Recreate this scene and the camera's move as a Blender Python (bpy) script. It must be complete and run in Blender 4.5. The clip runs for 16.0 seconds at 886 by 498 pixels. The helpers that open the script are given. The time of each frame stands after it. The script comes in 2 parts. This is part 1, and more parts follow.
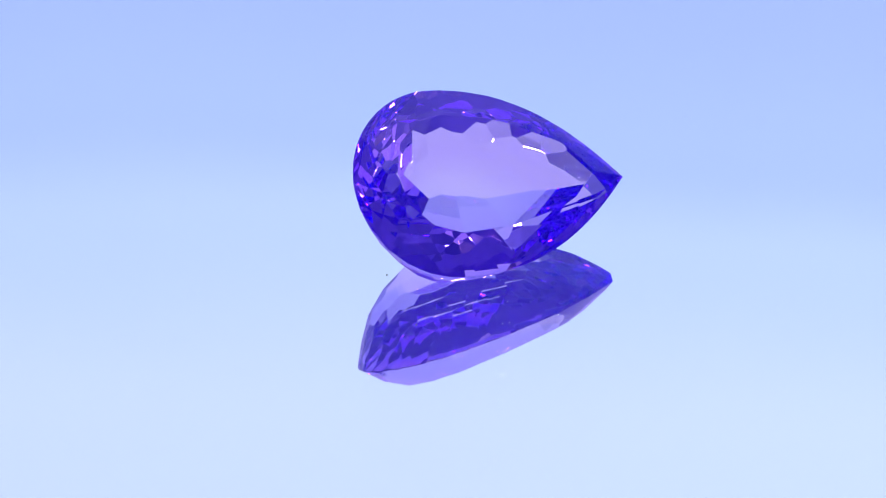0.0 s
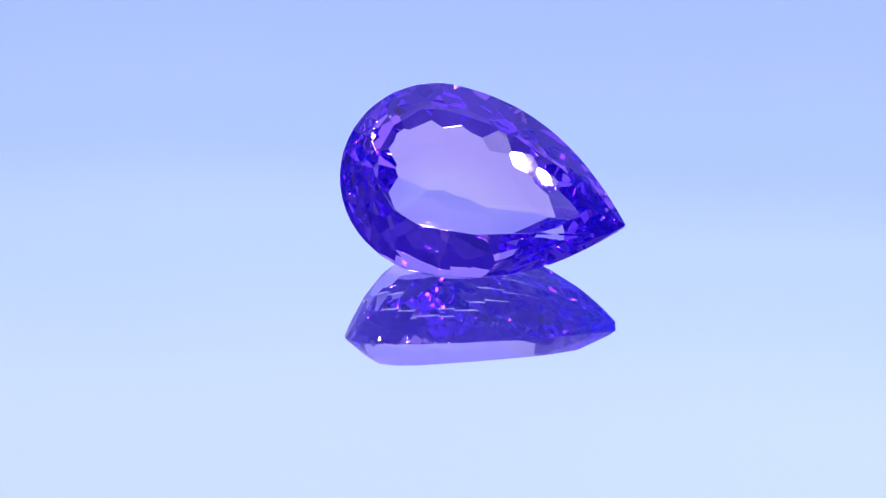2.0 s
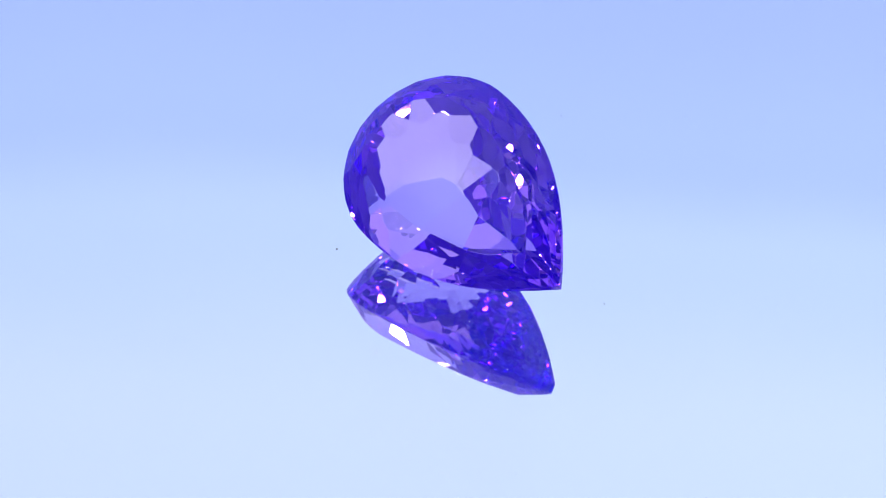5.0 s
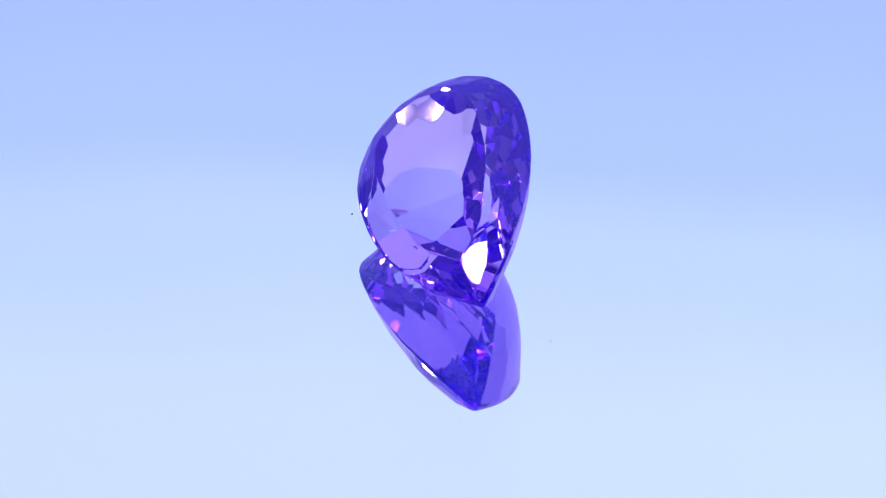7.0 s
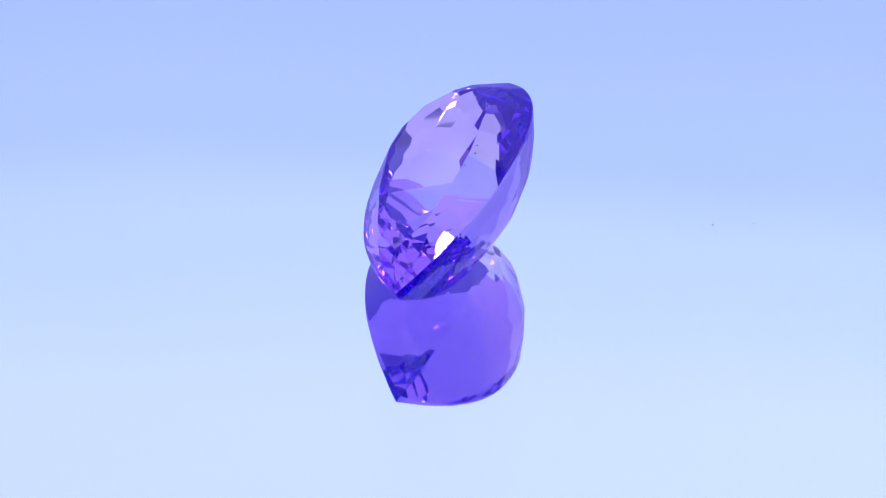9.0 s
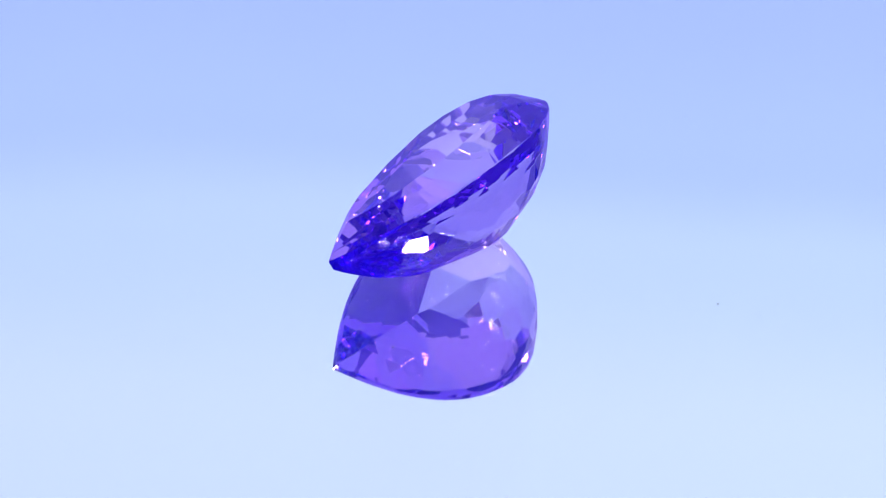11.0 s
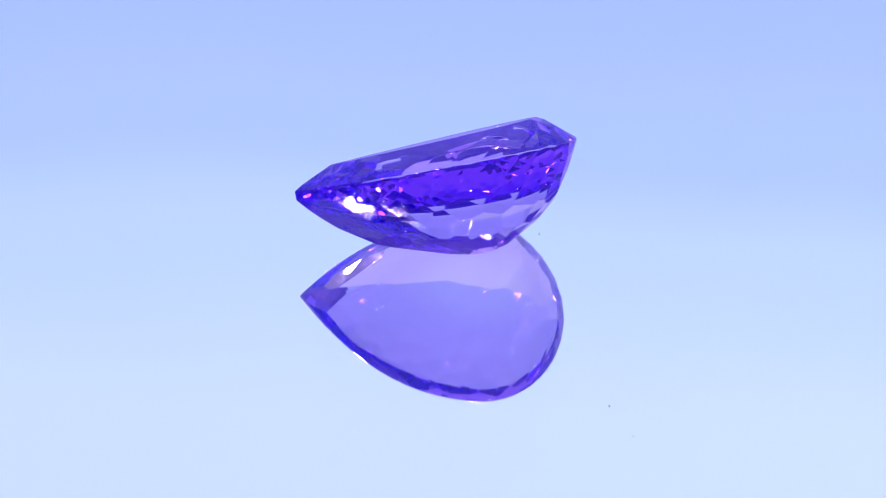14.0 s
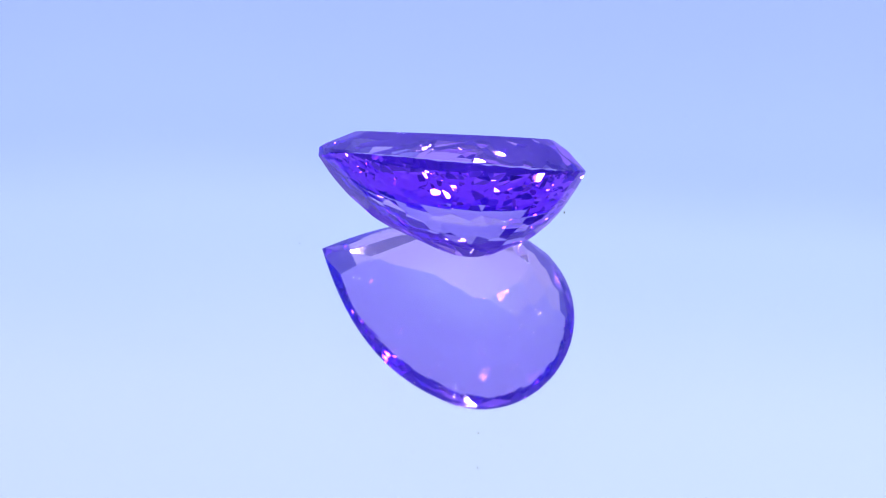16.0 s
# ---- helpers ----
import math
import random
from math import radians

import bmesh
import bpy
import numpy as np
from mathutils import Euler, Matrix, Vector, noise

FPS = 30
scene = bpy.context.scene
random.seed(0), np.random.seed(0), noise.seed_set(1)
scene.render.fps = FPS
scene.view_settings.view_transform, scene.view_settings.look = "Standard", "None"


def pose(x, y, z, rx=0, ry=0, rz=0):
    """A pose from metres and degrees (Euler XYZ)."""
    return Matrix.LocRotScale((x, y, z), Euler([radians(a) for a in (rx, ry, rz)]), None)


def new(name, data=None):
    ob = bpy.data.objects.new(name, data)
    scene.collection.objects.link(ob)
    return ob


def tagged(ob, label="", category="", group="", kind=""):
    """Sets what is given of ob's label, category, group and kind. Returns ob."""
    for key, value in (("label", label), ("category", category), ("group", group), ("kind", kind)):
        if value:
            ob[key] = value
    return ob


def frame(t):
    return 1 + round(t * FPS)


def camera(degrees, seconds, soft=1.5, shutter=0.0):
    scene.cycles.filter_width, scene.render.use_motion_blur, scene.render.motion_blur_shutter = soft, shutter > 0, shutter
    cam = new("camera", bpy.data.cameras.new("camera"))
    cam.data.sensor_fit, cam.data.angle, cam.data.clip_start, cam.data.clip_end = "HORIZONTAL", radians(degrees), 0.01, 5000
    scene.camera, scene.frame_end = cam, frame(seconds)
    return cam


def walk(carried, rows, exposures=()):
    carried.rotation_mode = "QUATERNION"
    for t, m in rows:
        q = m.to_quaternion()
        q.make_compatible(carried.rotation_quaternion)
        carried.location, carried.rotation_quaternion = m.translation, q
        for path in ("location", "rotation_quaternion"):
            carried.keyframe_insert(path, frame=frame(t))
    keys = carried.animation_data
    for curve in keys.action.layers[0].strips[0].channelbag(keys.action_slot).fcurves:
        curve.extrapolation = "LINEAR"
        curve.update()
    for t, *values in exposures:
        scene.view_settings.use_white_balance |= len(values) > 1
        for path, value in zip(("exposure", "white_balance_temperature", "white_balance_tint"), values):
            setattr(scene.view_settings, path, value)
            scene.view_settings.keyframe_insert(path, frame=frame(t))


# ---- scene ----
UNIT = 0.018          # length of the gemstone from its point to its rounded end, metres
SECONDS = 16.0

# camera: a fixed macro camera looking down on the turntable
cam = camera(27.67, SECONDS, soft=1.0)
EYE = Matrix.Translation((0, -5.0203 * UNIT, 4.0358 * UNIT))
STAND = EYE @ pose(0, 0, 0, 0, 0, 0.711) @ pose(0, 0, 0, 90 - 38.811) @ pose(0, 0, 0, 0, 0, 0.823)
walk(cam, [(0.0, STAND), (SECONDS, STAND)])
scene.view_settings.exposure = 0.0
# light runs many times to and fro inside the stone
scene.cycles.max_bounces, scene.cycles.glossy_bounces, scene.cycles.transmission_bounces = 40, 32, 32
# and the lamps keep their full brightness in it
scene.cycles.sample_clamp_indirect = 0.0

# world: a dim room outside the light box
world = bpy.data.worlds.new("room")
scene.world = world
world.use_nodes = True
world.node_tree.nodes["Background"].inputs[0].default_value = (0.30, 0.36, 0.55, 1)
world.node_tree.nodes["Background"].inputs[1].default_value = 0.25


# ---- materials ----
def material(name):
    m = bpy.data.materials.new(name)
    m.use_nodes = True
    m.node_tree.nodes.clear()
    return m, m.node_tree.nodes, m.node_tree.links


def out(nodes, links, shader):
    o = nodes.new("ShaderNodeOutputMaterial")
    links.new(shader, o.inputs["Surface"])


def ramp(nodes, links, fac, stops):
    r = nodes.new("ShaderNodeValToRGB")
    r.color_ramp.interpolation = "EASE"
    els = r.color_ramp.elements
    while len(els) < len(stops):
        els.new(0.5)
    for e, (p, c) in zip(els, stops):
        e.position, e.color = p, (*c, 1)
    links.new(fac, r.inputs["Fac"])
    return r.outputs["Color"]


def noise_tex(nodes, links, scale, detail=4.0, coords="Object"):
    tc = nodes.new("ShaderNodeTexCoord")
    n = nodes.new("ShaderNodeTexNoise")
    n.inputs["Scale"].default_value, n.inputs["Detail"].default_value = scale, detail
    links.new(tc.outputs[coords], n.inputs["Vector"])
    return n.outputs["Fac"]


def painted(name, colour, rough=0.5, metallic=0.0, grain=60.0, bump=0.1):
    m, nodes, links = material(name)
    b = nodes.new("ShaderNodeBsdfPrincipled")
    f = noise_tex(nodes, links, grain)
    col = ramp(nodes, links, f, [(0.3, [c * 0.88 for c in colour]), (0.7, [min(1, c * 1.06) for c in colour])])
    links.new(col, b.inputs["Base Color"])
    b.inputs["Roughness"].default_value, b.inputs["Metallic"].default_value = rough, metallic
    bp = nodes.new("ShaderNodeBump")
    bp.inputs["Strength"].default_value, bp.inputs["Distance"].default_value = bump, 0.0004
    links.new(noise_tex(nodes, links, grain * 12), bp.inputs["Height"])
    links.new(bp.outputs["Normal"], b.inputs["Normal"])
    out(nodes, links, b.outputs["BSDF"])
    return m


def gem_glass(name, tint, path_tint, deep, ior, worn=0.0):
    """Violet-blue crystal: each pass and each inner reflection deepens the colour."""
    m, nodes, links = material(name)
    tc = nodes.new("ShaderNodeTexCoord")
    sep = nodes.new("ShaderNodeSeparateXYZ")
    links.new(tc.outputs["Object"], sep.inputs["Vector"])
    cloud = nodes.new("ShaderNodeMath")
    cloud.operation = "MULTIPLY_ADD"
    links.new(noise_tex(nodes, links, 160.0, 3.0), cloud.inputs[0])
    cloud.inputs[1].default_value = 0.03 * UNIT
    links.new(sep.outputs["Z"], cloud.inputs[2])
    level = nodes.new("ShaderNodeMapRange")
    level.inputs["From Min"].default_value, level.inputs["From Max"].default_value = -0.33 * UNIT, 0.11 * UNIT
    links.new(cloud.outputs["Value"], level.inputs["Value"])
    # deeper tint painted round the girdle, for light lost on longer paths inside
    bend = nodes.new("ShaderNodeBsdfRefraction")
    links.new(ramp(nodes, links, level.outputs["Result"], [(0.06, tint), (0.24, path_tint), (0.72, path_tint), (0.82, tint)]), bend.inputs["Color"])
    bend.inputs["IOR"].default_value, bend.inputs["Roughness"].default_value = ior, 0.0
    gloss = nodes.new("ShaderNodeBsdfGlossy")
    gloss.inputs["Color"].default_value, gloss.inputs["Roughness"].default_value = (*deep, 1), worn
    fr = nodes.new("ShaderNodeFresnel")
    fr.inputs["IOR"].default_value = ior
    mix = nodes.new("ShaderNodeMixShader")
    share = nodes.new("ShaderNodeMath")
    share.operation = "MAXIMUM"
    share.inputs[1].default_value = worn
    links.new(fr.outputs["Fac"], share.inputs[0])
    links.new(share.outputs["Value"], mix.inputs["Fac"])
    links.new(bend.outputs["BSDF"], mix.inputs[1])
    links.new(gloss.outputs["BSDF"], mix.inputs[2])
    out(nodes, links, mix.outputs["Shader"])
    return m


def mirror_plate(name):
    """Half-silvered face of a mirror plate under a thin haze of dust and fine wipe marks."""
    m, nodes, links = material(name)
    g = nodes.new("ShaderNodeBsdfGlossy")
    g.inputs["Color"].default_value = (0.96, 0.97, 0.99, 1)
    g.inputs["Roughness"].default_value = 0.035
    clear = nodes.new("ShaderNodeBsdfTransparent")
    coat = nodes.new("ShaderNodeMixShader")
    coat.inputs["Fac"].default_value = 0.07
    links.new(g.outputs["BSDF"], coat.inputs[1])
    links.new(clear.outputs["BSDF"], coat.inputs[2])
    d = nodes.new("ShaderNodeBsdfDiffuse")
    d.inputs["Color"].default_value = (0.75, 0.78, 0.82, 1)
    mix = nodes.new("ShaderNodeMixShader")
    haze = nodes.new("ShaderNodeMapRange")
    haze.inputs["To Min"].default_value, haze.inputs["To Max"].default_value = HAZE * 0.7, HAZE * 1.3
    links.new(noise_tex(nodes, links, 30.0, 6.0), haze.inputs["Value"])
    links.new(haze.outputs["Result"], mix.inputs["Fac"])
    links.new(coat.outputs["Shader"], mix.inputs[1])
    links.new(d.outputs["BSDF"], mix.inputs[2])
    out(nodes, links, mix.outputs["Shader"])
    return m


def mirror_back(name):
    m, nodes, links = material(name)
    g = nodes.new("ShaderNodeBsdfGlossy")
    g.inputs["Color"].default_value = (0.92, 0.94, 0.96, 1)
    g.inputs["Roughness"].default_value = 0.04
    out(nodes, links, g.outputs["BSDF"])
    return m


def glowing(name, colour, strength):
    m, nodes, links = material(name)
    e = nodes.new("ShaderNodeEmission")
    e.inputs["Color"].default_value, e.inputs["Strength"].default_value = (*colour, 1), strength
    out(nodes, links, e.outputs["Emission"])
    return m


def painted_glow(name, stops, strength):
    """Cloth with its glow painted in: brighter towards top and east, faintly uneven."""
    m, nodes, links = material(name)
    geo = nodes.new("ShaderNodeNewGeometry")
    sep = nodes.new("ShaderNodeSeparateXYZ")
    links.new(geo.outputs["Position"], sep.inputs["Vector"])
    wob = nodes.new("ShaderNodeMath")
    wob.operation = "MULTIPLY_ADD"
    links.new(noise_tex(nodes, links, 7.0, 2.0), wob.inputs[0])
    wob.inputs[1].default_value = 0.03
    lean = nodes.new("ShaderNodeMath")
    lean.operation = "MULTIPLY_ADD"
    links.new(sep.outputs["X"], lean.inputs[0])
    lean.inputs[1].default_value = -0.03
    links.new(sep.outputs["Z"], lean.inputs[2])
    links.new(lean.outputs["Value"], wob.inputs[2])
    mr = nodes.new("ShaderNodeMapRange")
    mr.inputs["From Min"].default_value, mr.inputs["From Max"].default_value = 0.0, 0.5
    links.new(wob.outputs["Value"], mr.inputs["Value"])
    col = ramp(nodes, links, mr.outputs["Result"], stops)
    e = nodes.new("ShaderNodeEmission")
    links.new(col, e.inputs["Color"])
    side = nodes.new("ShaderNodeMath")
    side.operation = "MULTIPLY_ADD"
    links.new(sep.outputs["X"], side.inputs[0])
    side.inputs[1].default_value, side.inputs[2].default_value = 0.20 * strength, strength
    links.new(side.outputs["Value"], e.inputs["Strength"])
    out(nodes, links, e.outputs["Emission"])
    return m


HAZE = 0.008
GEM = gem_glass("tanzanite", (0.88, 0.765, 0.99), (0.78, 0.63, 0.98), (0.72, 0.515, 0.98), 1.645)
GEM_EDGE = gem_glass("worn_facet_edge", (0.88, 0.765, 0.99), (0.78, 0.63, 0.98), (0.72, 0.515, 0.98), 1.645, 0.05)
MIRROR = mirror_plate("mirror_plate")
SILVER = mirror_back("silvered_back")
# light falling on the cloth, painted as emission that brightens with height
CLOTH = painted_glow("painted_glow_cloth", [(0.0, (0.378, 0.452, 0.94)), (0.13, (0.378, 0.478, 0.98)), (0.28, (0.395, 0.52, 1.0)), (0.375, (0.434, 0.574, 1.0)),
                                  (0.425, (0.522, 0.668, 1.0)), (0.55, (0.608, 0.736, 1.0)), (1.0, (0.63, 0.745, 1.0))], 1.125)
PANEL = painted("blue_panel", (0.42, 0.42, 0.85), 0.6)
ALU = painted("brushed_metal", (0.6, 0.6, 0.62), 0.35, 1.0)
RING = painted("white_plastic", (0.75, 0.76, 0.78), 0.4)
LED = glowing("led_glow", (0.97, 0.98, 1.0), 90.0)
SPECK = painted("dust_grey", (0.14, 0.16, 0.20), 0.9)


# ---- building helpers ----
def mesh_from(name, bm, mat):
    me = bpy.data.meshes.new(name)
    bm.to_mesh(me)
    bm.free()
    me.materials.append(mat)
    return me


def part(name, bm, mat, parent=None, label=""):
    ob = new(name, mesh_from(name, bm, mat))
    if parent:
        ob.parent = parent
    if label:
        ob["label"] = label
    return ob


def slab(size, at, bevel=0.0):
    bm = bmesh.new()
    bmesh.ops.create_cube(bm, size=1.0, matrix=Matrix.Translation(at) @ Matrix.Diagonal((*size, 1)))
    if bevel:
        bmesh.ops.bevel(bm, geom=bm.edges[:], offset=bevel, segments=2, affect="EDGES", profile=0.5)
    return bm


def lathe(profile, steps=96):
    """Turns a list of (radius, height) about the z axis; closes the ends that lie on the axis."""
    bm = bmesh.new()
    rings = []
    for r, z in profile:
        if r == 0:
            rings.append([bm.verts.new((0, 0, z))])
        else:
            rings.append([bm.verts.new((r * math.cos(2 * math.pi * k / steps), r * math.sin(2 * math.pi * k / steps), z)) for k in range(steps)])
    for a, b in zip(rings, rings[1:]):
        for k in range(steps):
            j = (k + 1) % steps
            q = [a[k % len(a)], a[j % len(a)], b[j % len(b)], b[k % len(b)]]
            q = list(dict.fromkeys(q))
            if len(q) > 2:
                bm.faces.new(q)
    bmesh.ops.recalc_face_normals(bm, faces=bm.faces[:])
    return bm


# ---- the light box ----
def light_box():
    half, back, front, top = 0.30, 0.25, -0.30, 0.42
    tagged(part("floor", slab((2 * half, back - front, 0.01), (0, (back + front) / 2, -0.045)), PANEL),
           "matt pale blue floor panel of the light box", "floor", kind="structure")
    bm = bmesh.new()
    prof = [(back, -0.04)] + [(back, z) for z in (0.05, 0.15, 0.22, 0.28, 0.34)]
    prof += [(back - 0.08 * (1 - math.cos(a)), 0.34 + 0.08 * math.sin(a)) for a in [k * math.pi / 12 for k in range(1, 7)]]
    # overhead run is out of view, added as even glow for the stone
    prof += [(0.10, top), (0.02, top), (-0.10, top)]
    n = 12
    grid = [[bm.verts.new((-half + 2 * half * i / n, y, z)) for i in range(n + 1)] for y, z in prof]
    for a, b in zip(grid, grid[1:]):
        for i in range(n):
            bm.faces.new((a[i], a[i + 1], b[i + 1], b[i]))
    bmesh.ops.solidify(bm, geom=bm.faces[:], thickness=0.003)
    tagged(part("backdrop", bm, CLOTH), "pale blue cloth sweep of the light box, its glow gradient painted in", "backdrop", kind="structure")
    for name, x in (("wall_west", -half - 0.006), ("wall_east", half + 0.006)):
        tagged(part(name, slab((0.01, back - front, top + 0.05), (x, (back + front) / 2, (top - 0.05) / 2 + 0.005)), PANEL),
               "matt pale blue side panel of the light box", "wall", kind="structure")
    tagged(part("ceiling", slab((2 * half, -0.10 - front, 0.01), (0, (-0.10 + front) / 2, top + 0.008)), PANEL),
           "matt pale blue ceiling panel of the light box", "ceiling", kind="structure")
    tagged(part("wall_south", slab((2 * half, 0.01, top + 0.05), (0, front - 0.006, (top - 0.05) / 2 + 0.005)), PANEL),
           "matt pale blue front panel of the light box", "wall", kind="structure")


light_box()


def led_bar(y, shift, size=1.0):
    """Long lamp bar with a row of round LEDs, hung unseen over the turntable."""
    h, pitch, count = 8.0 * UNIT, 1.23 * UNIT, 11
    base = new("led_bar")
    base.location = (0, y, h)
    tagged(base, "unseen white hanging lamp bar with a row of lit round LEDs", "lamp bar", group="lamp bars")
    part("housing", slab((count * pitch + 0.02, 0.010, 0.008), (shift, 0, 0.0054), 0.001), RING, base)
    for sx in (-1, 1):
        bm = bmesh.new()
        bmesh.ops.create_cone(bm, segments=16, radius1=0.002, radius2=0.002, depth=0.268, cap_ends=True,
                              matrix=Matrix.Translation((sx * 0.1, 0, 0.145)))
        part("hanger", bm, ALU, base)
    shape = mesh_from("led", lathe([(0, 0.0011), (0.0026 * size, 0.0011), (0.0026 * size, 0.0018), (0, 0.0018)], 32), LED)
    for k in range(count):
        ob = new("led", shape)
        ob.location = ((k - count // 2) * pitch + shift, 0, 0)
        ob.parent = base
        ob["label"] = "bright round white LED"
    return base


led_bar(-3.17 * UNIT, 0.09 * UNIT, 1.25)
# added bar behind the stone, its place a guess, for more glints
led_bar(2.60 * UNIT, 0.10 * UNIT)
# added bar, only there to feed more sparkle into the stone
led_bar(-5.2 * UNIT, -0.45 * UNIT)


# ---- the turntable ----
def turntable():
    base = new("turntable")
    tagged(base, "slowly turning display turntable with a round mirror top", "turntable")
    r = 0.115
    part("mirror", lathe([(0, 0), (r - 0.0006, 0), (r, -0.0006)], 160), MIRROR, base, "round mirror plate, faintly dusty")
    part("silver_backing", lathe([(0, -0.00117), (r, -0.00117), (r, -0.003), (0, -0.003)], 160), SILVER, base, "silvered back of the mirror plate")
    part("rim", lathe([(r + 0.0002, -0.0012), (r + 0.003, -0.0018), (r + 0.003, -0.012), (r - 0.01, -0.014), (r - 0.01, -0.0032), (r + 0.0002, -0.0032), (r + 0.0002, -0.0012)], 160), ALU, base, "brushed metal rim")
    part("drive_base", lathe([(0, -0.0145), (0.085, -0.0145), (0.09, -0.017), (0.09, -0.038), (0.087, -0.0399), (0, -0.0399)], 120), RING, base, "white plastic motor base")
    return base


table = turntable()


# ---- the gemstone ----
def outline(s):
    """Pear outline at s in 0..1, starting and ending at the point."""
    w, er, n = 0.3417, 0.3321, 2.2501
    a = 1 - er
    s = s % 1.0
    side = 1 if s < 0.5 else -1
    q = s if s < 0.5 else 1 - s
    if q < 0.29:
        x = a * math.sin(math.pi / 2 * (1 - q / 0.29))
        y = w * (1 - (x / a) ** n)
    else:
        th = math.pi / 2 * (1 + (q - 0.29) / 0.21)
        x, y = er * math.cos(th), w * math.sin(th)
    return x, side * y


CROWN, DEPTH = 0.0853, 0.3095
TABLE_TILT = 0.041     # the table falls by this much towards the point
MID = Vector((0.0751, -0.0070))


def arc_table(steps=1200):
    """Shares of the outline's length, against s."""
    at, total = [0.0], 0.0
    last = outline(0.0)
    for k in range(1, steps + 1):
        here = outline(k / steps)
        total += math.hypot(here[0] - last[0], here[1] - last[1])
        at.append(total)
        last = here
    return [d / total for d in at]


ARC = arc_table()


def along(share):
    """The s at which this share of the outline's length, counted from the point, lies."""
    share %= 1.0
    for k in range(1, len(ARC)):
        if ARC[k] >= share:
            return (k - 1 + (share - ARC[k - 1]) / (ARC[k] - ARC[k - 1])) / (len(ARC) - 1)
    return 1.0


def outward(s):
    """The outline's normal in the girdle's plane."""
    x0, y0 = outline(s - 0.004)
    x1, y1 = outline(s + 0.004)
    n = Vector((y1 - y0, x0 - x1, 0)).normalized()
    return n if n.dot(Vector((*outline(s), 0)) - Vector((0.1, 0, 0))) > 0 else -n


def table_height(x):
    return CROWN - TABLE_TILT * (x - 0.17)


def inset(x):
    """Width of the crown, from girdle to table: narrower towards the point."""
    k = max(0.0, min(1.0, (x - 0.2) / 0.3))
    return 0.135 - 0.037 * k * k * (3 - 2 * k)


def crown_plane(s, v):
    """A crown facet that touches the stone at v, from the girdle (0) to the table (1)."""
    n = outward(s)
    width = inset(outline(s)[0])
    p = Vector((*outline(s), 0)) - n * (width * v)
    rise = table_height(p.x) - 0.0015
    # the crown is almost one slope along the flanks and rounder at both ends
    bow = 1.10 + 0.22 * min(1.0, abs(p.x - 0.15) / 0.3) ** 2
    p.z = 0.0015 + rise * (1 - (1 - v) ** bow)
    slope = math.atan(rise * bow * (1 - v) ** (bow - 1) / width)
    return p, n * math.sin(slope) + Vector((0, 0, math.cos(slope)))


def pavilion_point(s, u):
    x, y = outline(s)
    fall = lambda q, m: (1 - u) ** q * (1 - m) + m
    dx, dy = x - MID.x, y - MID.y
    return Vector((MID.x + dx * fall(0.3528 if dx > 0 else 0.2994, -0.1822), MID.y + dy * fall(0.4319 if dy > 0 else 0.1381, -0.1382),
                   -0.001 - (DEPTH - 0.001) * u - 0.03 * (1 - u) * max(0.0, x / 0.67) ** 4))


def tangent(fn, s, v):
    e = 0.004
    p = fn(s, v)
    n = (fn(s + e, v) - fn(s - e, v)).cross(fn(s, v + e) - fn(s, v - e)).normalized()
    if n.dot(p - Vector((0.1, 0, -0.08))) < 0:
        n = -n
    return p, n


# rows of facets: where they touch, how many go round, and their shift
CROWN_ROWS = ((0.10, 28, 0.5), (0.42, 14, 0.0), (0.84, 14, 0.5))
PAVILION_ROWS = ((0.04, 32, 0.5), (0.16, 16, 0.0), (0.30, 16, 0.5), (0.45, 16, 0.0), (0.60, 16, 0.5), (0.73, 16, 0.0), (0.85, 16, 0.5))


RNG = random.Random(11)
SWAY = 2.1


def stray(n, degrees):
    """A facet's normal, off by the cutter's small error."""
    return Euler([radians(RNG.gauss(0, degrees)) for _ in range(3)]).to_matrix() @ n


def facet_planes():
    planes = [("table", Vector((0.17, 0, CROWN)), Vector((TABLE_TILT, 0, 1)).normalized())]
    for k in range(60):
        s = (k + 0.5) / 60
        planes.append(("girdle", Vector((*outline(s), 0)), outward(s)))
    for v, count, shift in CROWN_ROWS:
        for k in range(count):
            if shift == 0.0 and k == 0:
                continue
            p, n = crown_plane(along((k + shift) / count), v)
            planes.append(("crown", p, stray(n, 0.7)))
    # a long three-cornered facet on each side of the point
    for side in (-1, 1):
        planes.append(("crown", Vector((0.474, side * 0.056, 0.0728)), Vector((0.387, side * 0.331, 0.861)).normalized()))
    for u, count, shift in PAVILION_ROWS:
        for k in range(count):
            if shift == 0.0 and k == 0:
                continue
            p, n = tangent(pavilion_point, along((k + shift) / count), u)
            # the belly of one flank was ground a little flatter; the rest strays by a hair
            if u == 0.60 and p.y > 0 and p.x < 0.15:
                n = Matrix.Rotation(radians(SWAY), 3, "Y") @ Matrix.Rotation(radians(-7.3), 3, Vector((n.y, -n.x, 0))) @ n
                p = p + n * 0.0025
            else:
                n = stray(n, 0.8)
            planes.append(("pavilion", p, n))
    # two broad bottom facets meet in a keel along the stone
    keel = Vector((0, 0, -DEPTH - 0.023))
    for lean, sway in ((14, 0), (-17, 0), (-20, 6), (-20, -6)):
        n = Vector((math.sin(radians(sway)), math.sin(radians(lean)), -math.cos(radians(lean)))).normalized()
        planes.append(("pavilion", keel + Vector((MID.x, 0, 0)), n))
    return planes


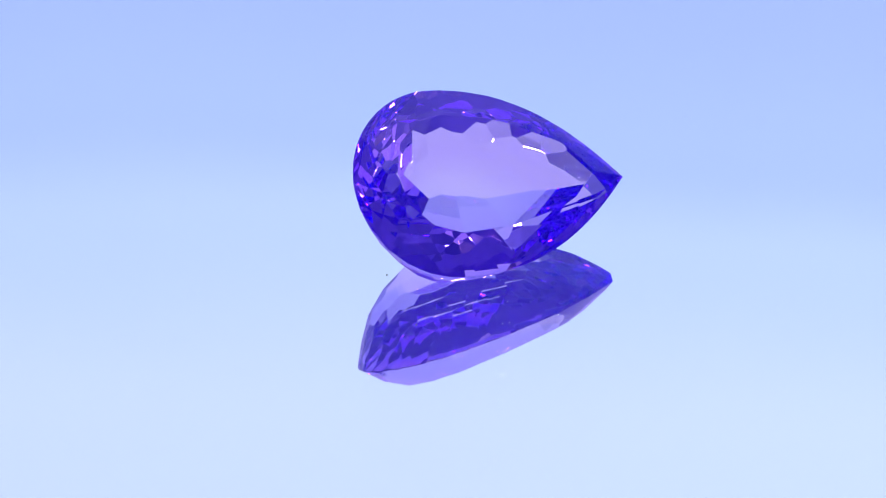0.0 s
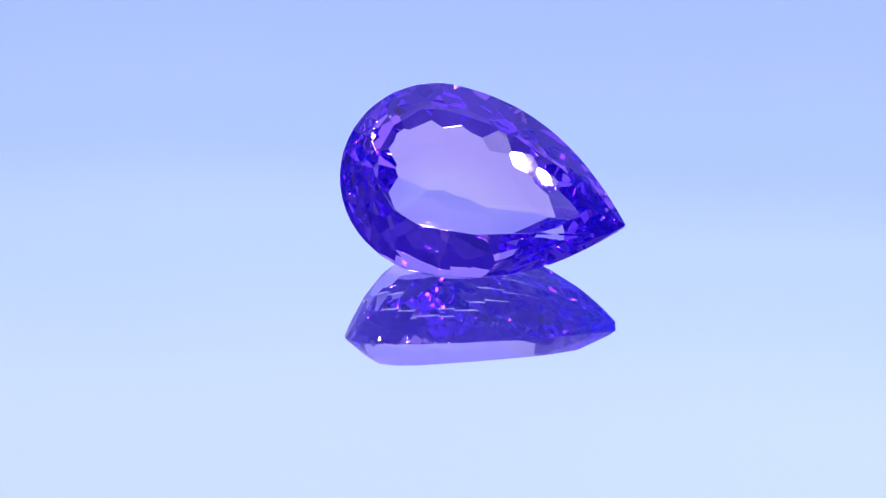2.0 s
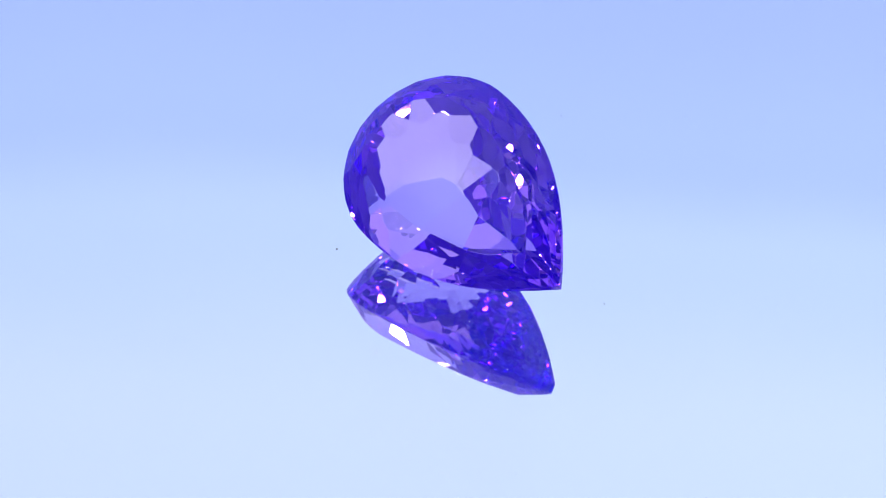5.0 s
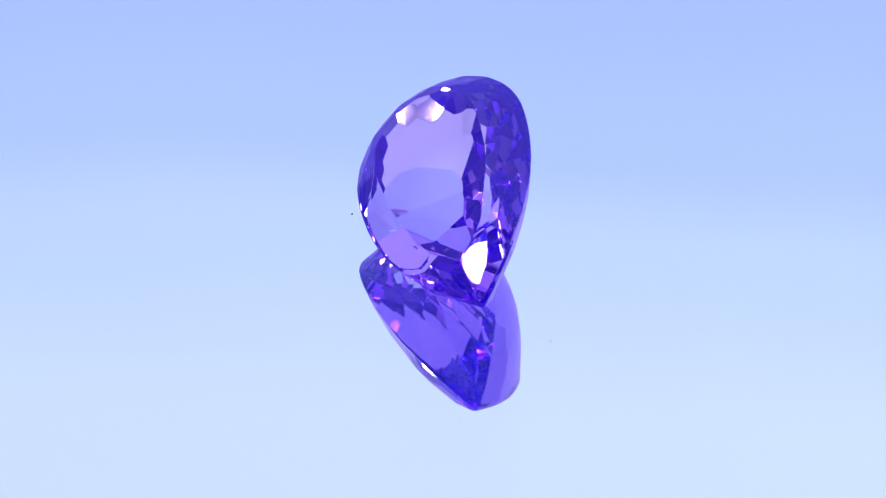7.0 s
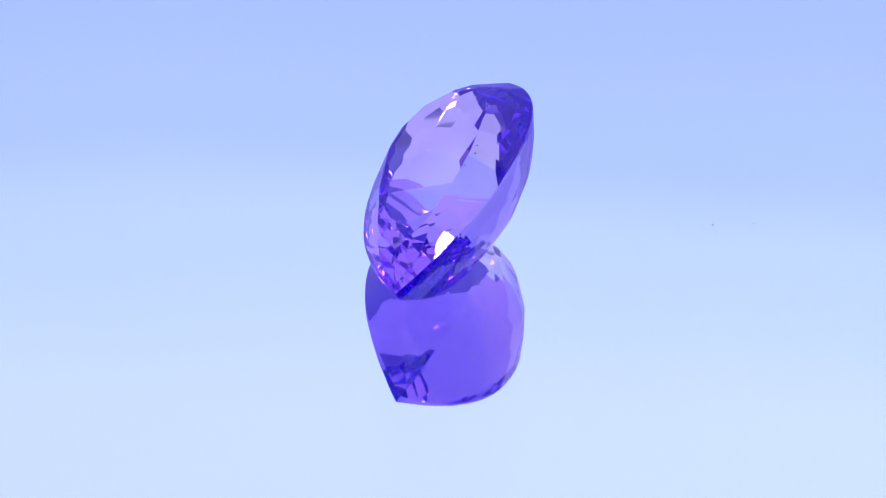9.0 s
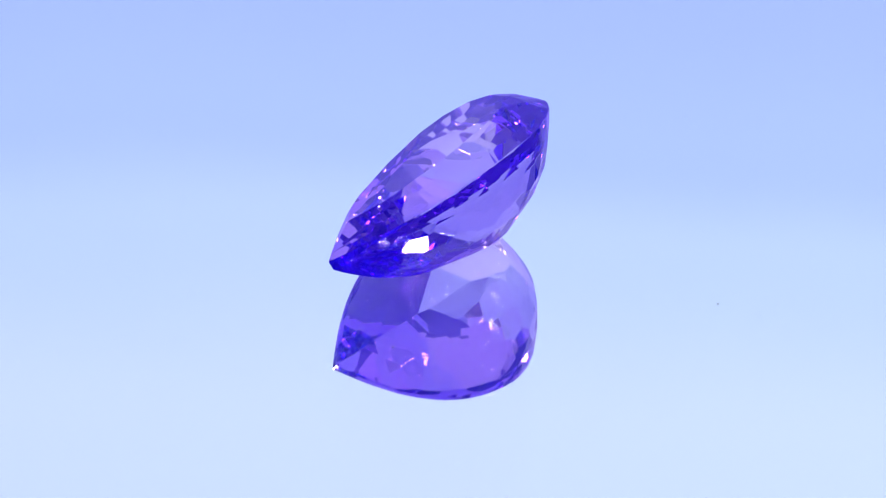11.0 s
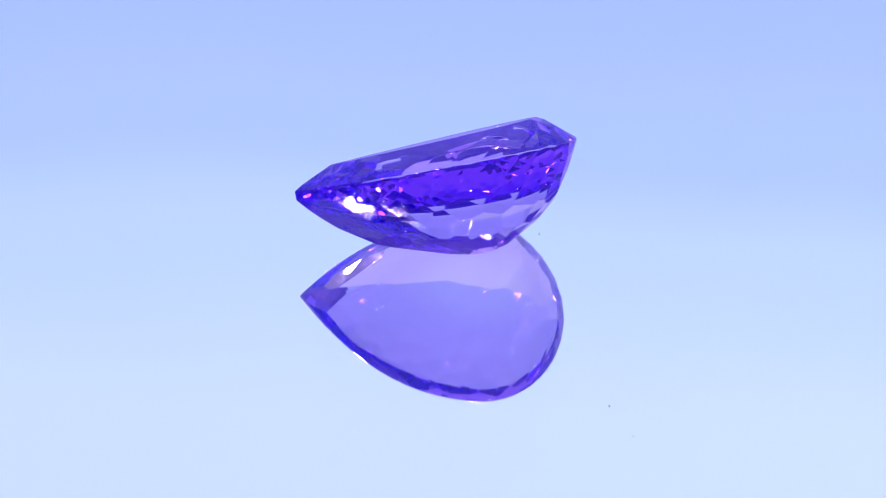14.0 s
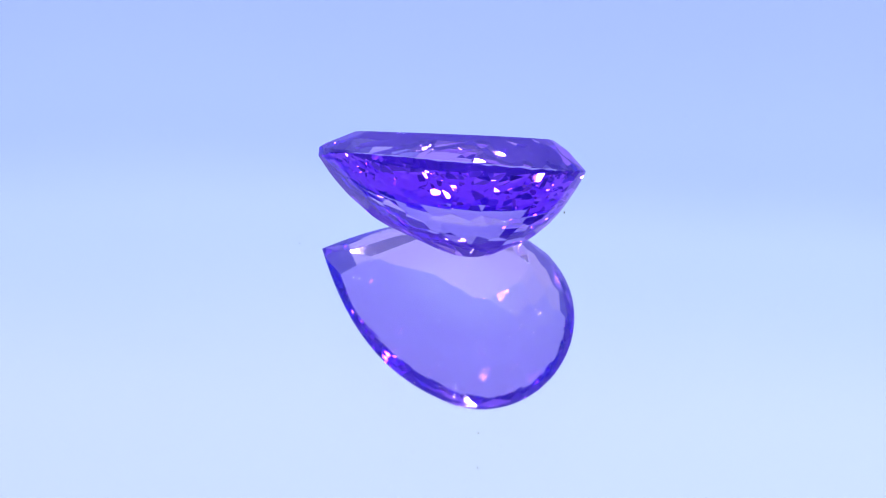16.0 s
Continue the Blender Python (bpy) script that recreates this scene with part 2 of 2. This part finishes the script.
def cut_stone(planes):
    """Cuts a block plane by plane, as a stone is ground; returns its flat faces by kind."""
    b = 1.5
    faces = []
    for ax in range(3):
        for sg in (-1, 1):
            i, j = (ax + 1) % 3, (ax + 2) % 3
            quad = []
            for p, q in ((-b, -b), (b, -b), (b, b), (-b, b)):
                v = [0, 0, 0]
                v[ax], v[i], v[j] = sg * b, p, q
                quad.append(Vector(v))
            faces.append(("block", quad))
    for kind, p0, n in planes:
        kept, cut = [], []
        for name, poly in faces:
            d = [(v - p0).dot(n) for v in poly]
            res = []
            for k, v in enumerate(poly):
                w, dv, dw = poly[(k + 1) % len(poly)], d[k], d[(k + 1) % len(poly)]
                if dv <= 1e-9:
                    res.append(v)
                if (dv > 1e-9) != (dw > 1e-9):
                    x = v.lerp(w, dv / (dv - dw))
                    res.append(x)
                    cut.append(x)
            if len(res) > 2:
                kept.append((name, res))
        if len(cut) > 2:
            mid = sum(cut, Vector()) / len(cut)
            ux = n.orthogonal().normalized()
            uy = n.cross(ux)
            cut.sort(key=lambda v: math.atan2((v - mid).dot(uy), (v - mid).dot(ux)))
            ring = [v for k, v in enumerate(cut) if (v - cut[k - 1]).length > 1e-7]
            if len(ring) > 2:
                kept.append((kind, ring))
        faces = kept
    return faces


def gemstone():
    base = new("gemstone")
    tagged(base, "violet-blue transparent pear-cut gemstone lying tilted on a mirror", "gemstone")
    faces = cut_stone(facet_planes())
    centre = Vector((0.1, 0, -0.08))
    kinds = ["table", "crown", "girdle", "pavilion"]
    whole = bmesh.new()
    for k, poly in faces:
        mid = sum(poly, Vector()) / len(poly)
        nrm = sum(((poly[i - 1] - mid).cross(poly[i] - mid) for i in range(len(poly))), Vector())
        pts = poly if nrm.dot(mid - centre) > 0 else poly[::-1]
        whole.faces.new([whole.verts.new(v) for v in pts]).material_index = kinds.index(k)
    bmesh.ops.remove_doubles(whole, verts=whole.verts[:], dist=0.0012)
    bmesh.ops.dissolve_degenerate(whole, dist=0.0008, edges=whole.edges[:])
    # polished facet junctions, worn by a hair
    worn = set(bmesh.ops.bevel(whole, geom=whole.edges[:], offset=0.0011, segments=1, affect="EDGES", profile=0.5, clamp_overlap=True, material=-1)["faces"])
    for i, name in enumerate(("table_facet", "crown", "girdle", "pavilion")):
        bm = bmesh.new()
        made = {}
        for f in whole.faces:
            if f.material_index == i:
                face = bm.faces.new([made.setdefault(v, bm.verts.new(v.co * UNIT)) if v not in made else made[v] for v in f.verts])
                face.material_index = 1 if f in worn else 0
        part(name, bm, GEM, base).data.materials.append(GEM_EDGE)
    whole.free()
    rest = LEAN.to_3x3()
    low = min((rest @ v).z for _, poly in faces for v in poly)
    return base, -low * UNIT


LEAN = Matrix.Rotation(0.5840, 4, "X") @ Matrix.Rotation(0.2136, 4, "Y")
gem, gem_height = gemstone()
GEM_AT = Matrix.Translation((-0.0691 * UNIT, -0.0717 * UNIT, gem_height + 0.00002)) @ LEAN


# ---- dust on the mirror ----
def dust():
    rng = random.Random(4)
    bm = bmesh.new()
    spots = [(0.935, 134.4, 1.2), (1.086, 133.7, 1.0), (0.577, 39.0, 1.0), (0.300, -148.8, 1.0), (0.442, -109.0, 1.5)]
    for r, a, big in spots:
        size = 0.000038 * big
        at = (r * UNIT * math.cos(radians(a)), r * UNIT * math.sin(radians(a)), size * 0.5)
        bmesh.ops.create_icosphere(bm, subdivisions=1, radius=size, matrix=Matrix.Translation(at)
                                   @ pose(0, 0, 0, 0, 0, rng.uniform(0, 180)) @ Matrix.Diagonal((rng.uniform(1, 2.0), 1, 0.6, 1)))
    return tagged(part("dust", bm, SPECK), "fine grey dust specks lying on the mirror", "dust", kind="stuff")


specks = dust()


def motions():
    rate, first = -0.2401, 0.2125
    times = [k * 0.5 for k in range(33)]
    walk(table, [(t, Matrix.Rotation(rate * t, 4, "Z")) for t in times])
    walk(specks, [(t, Matrix.Rotation(rate * t, 4, "Z")) for t in times])
    walk(gem, [(t, Matrix.Rotation(first + rate * t, 4, "Z") @ GEM_AT) for t in times])


motions()
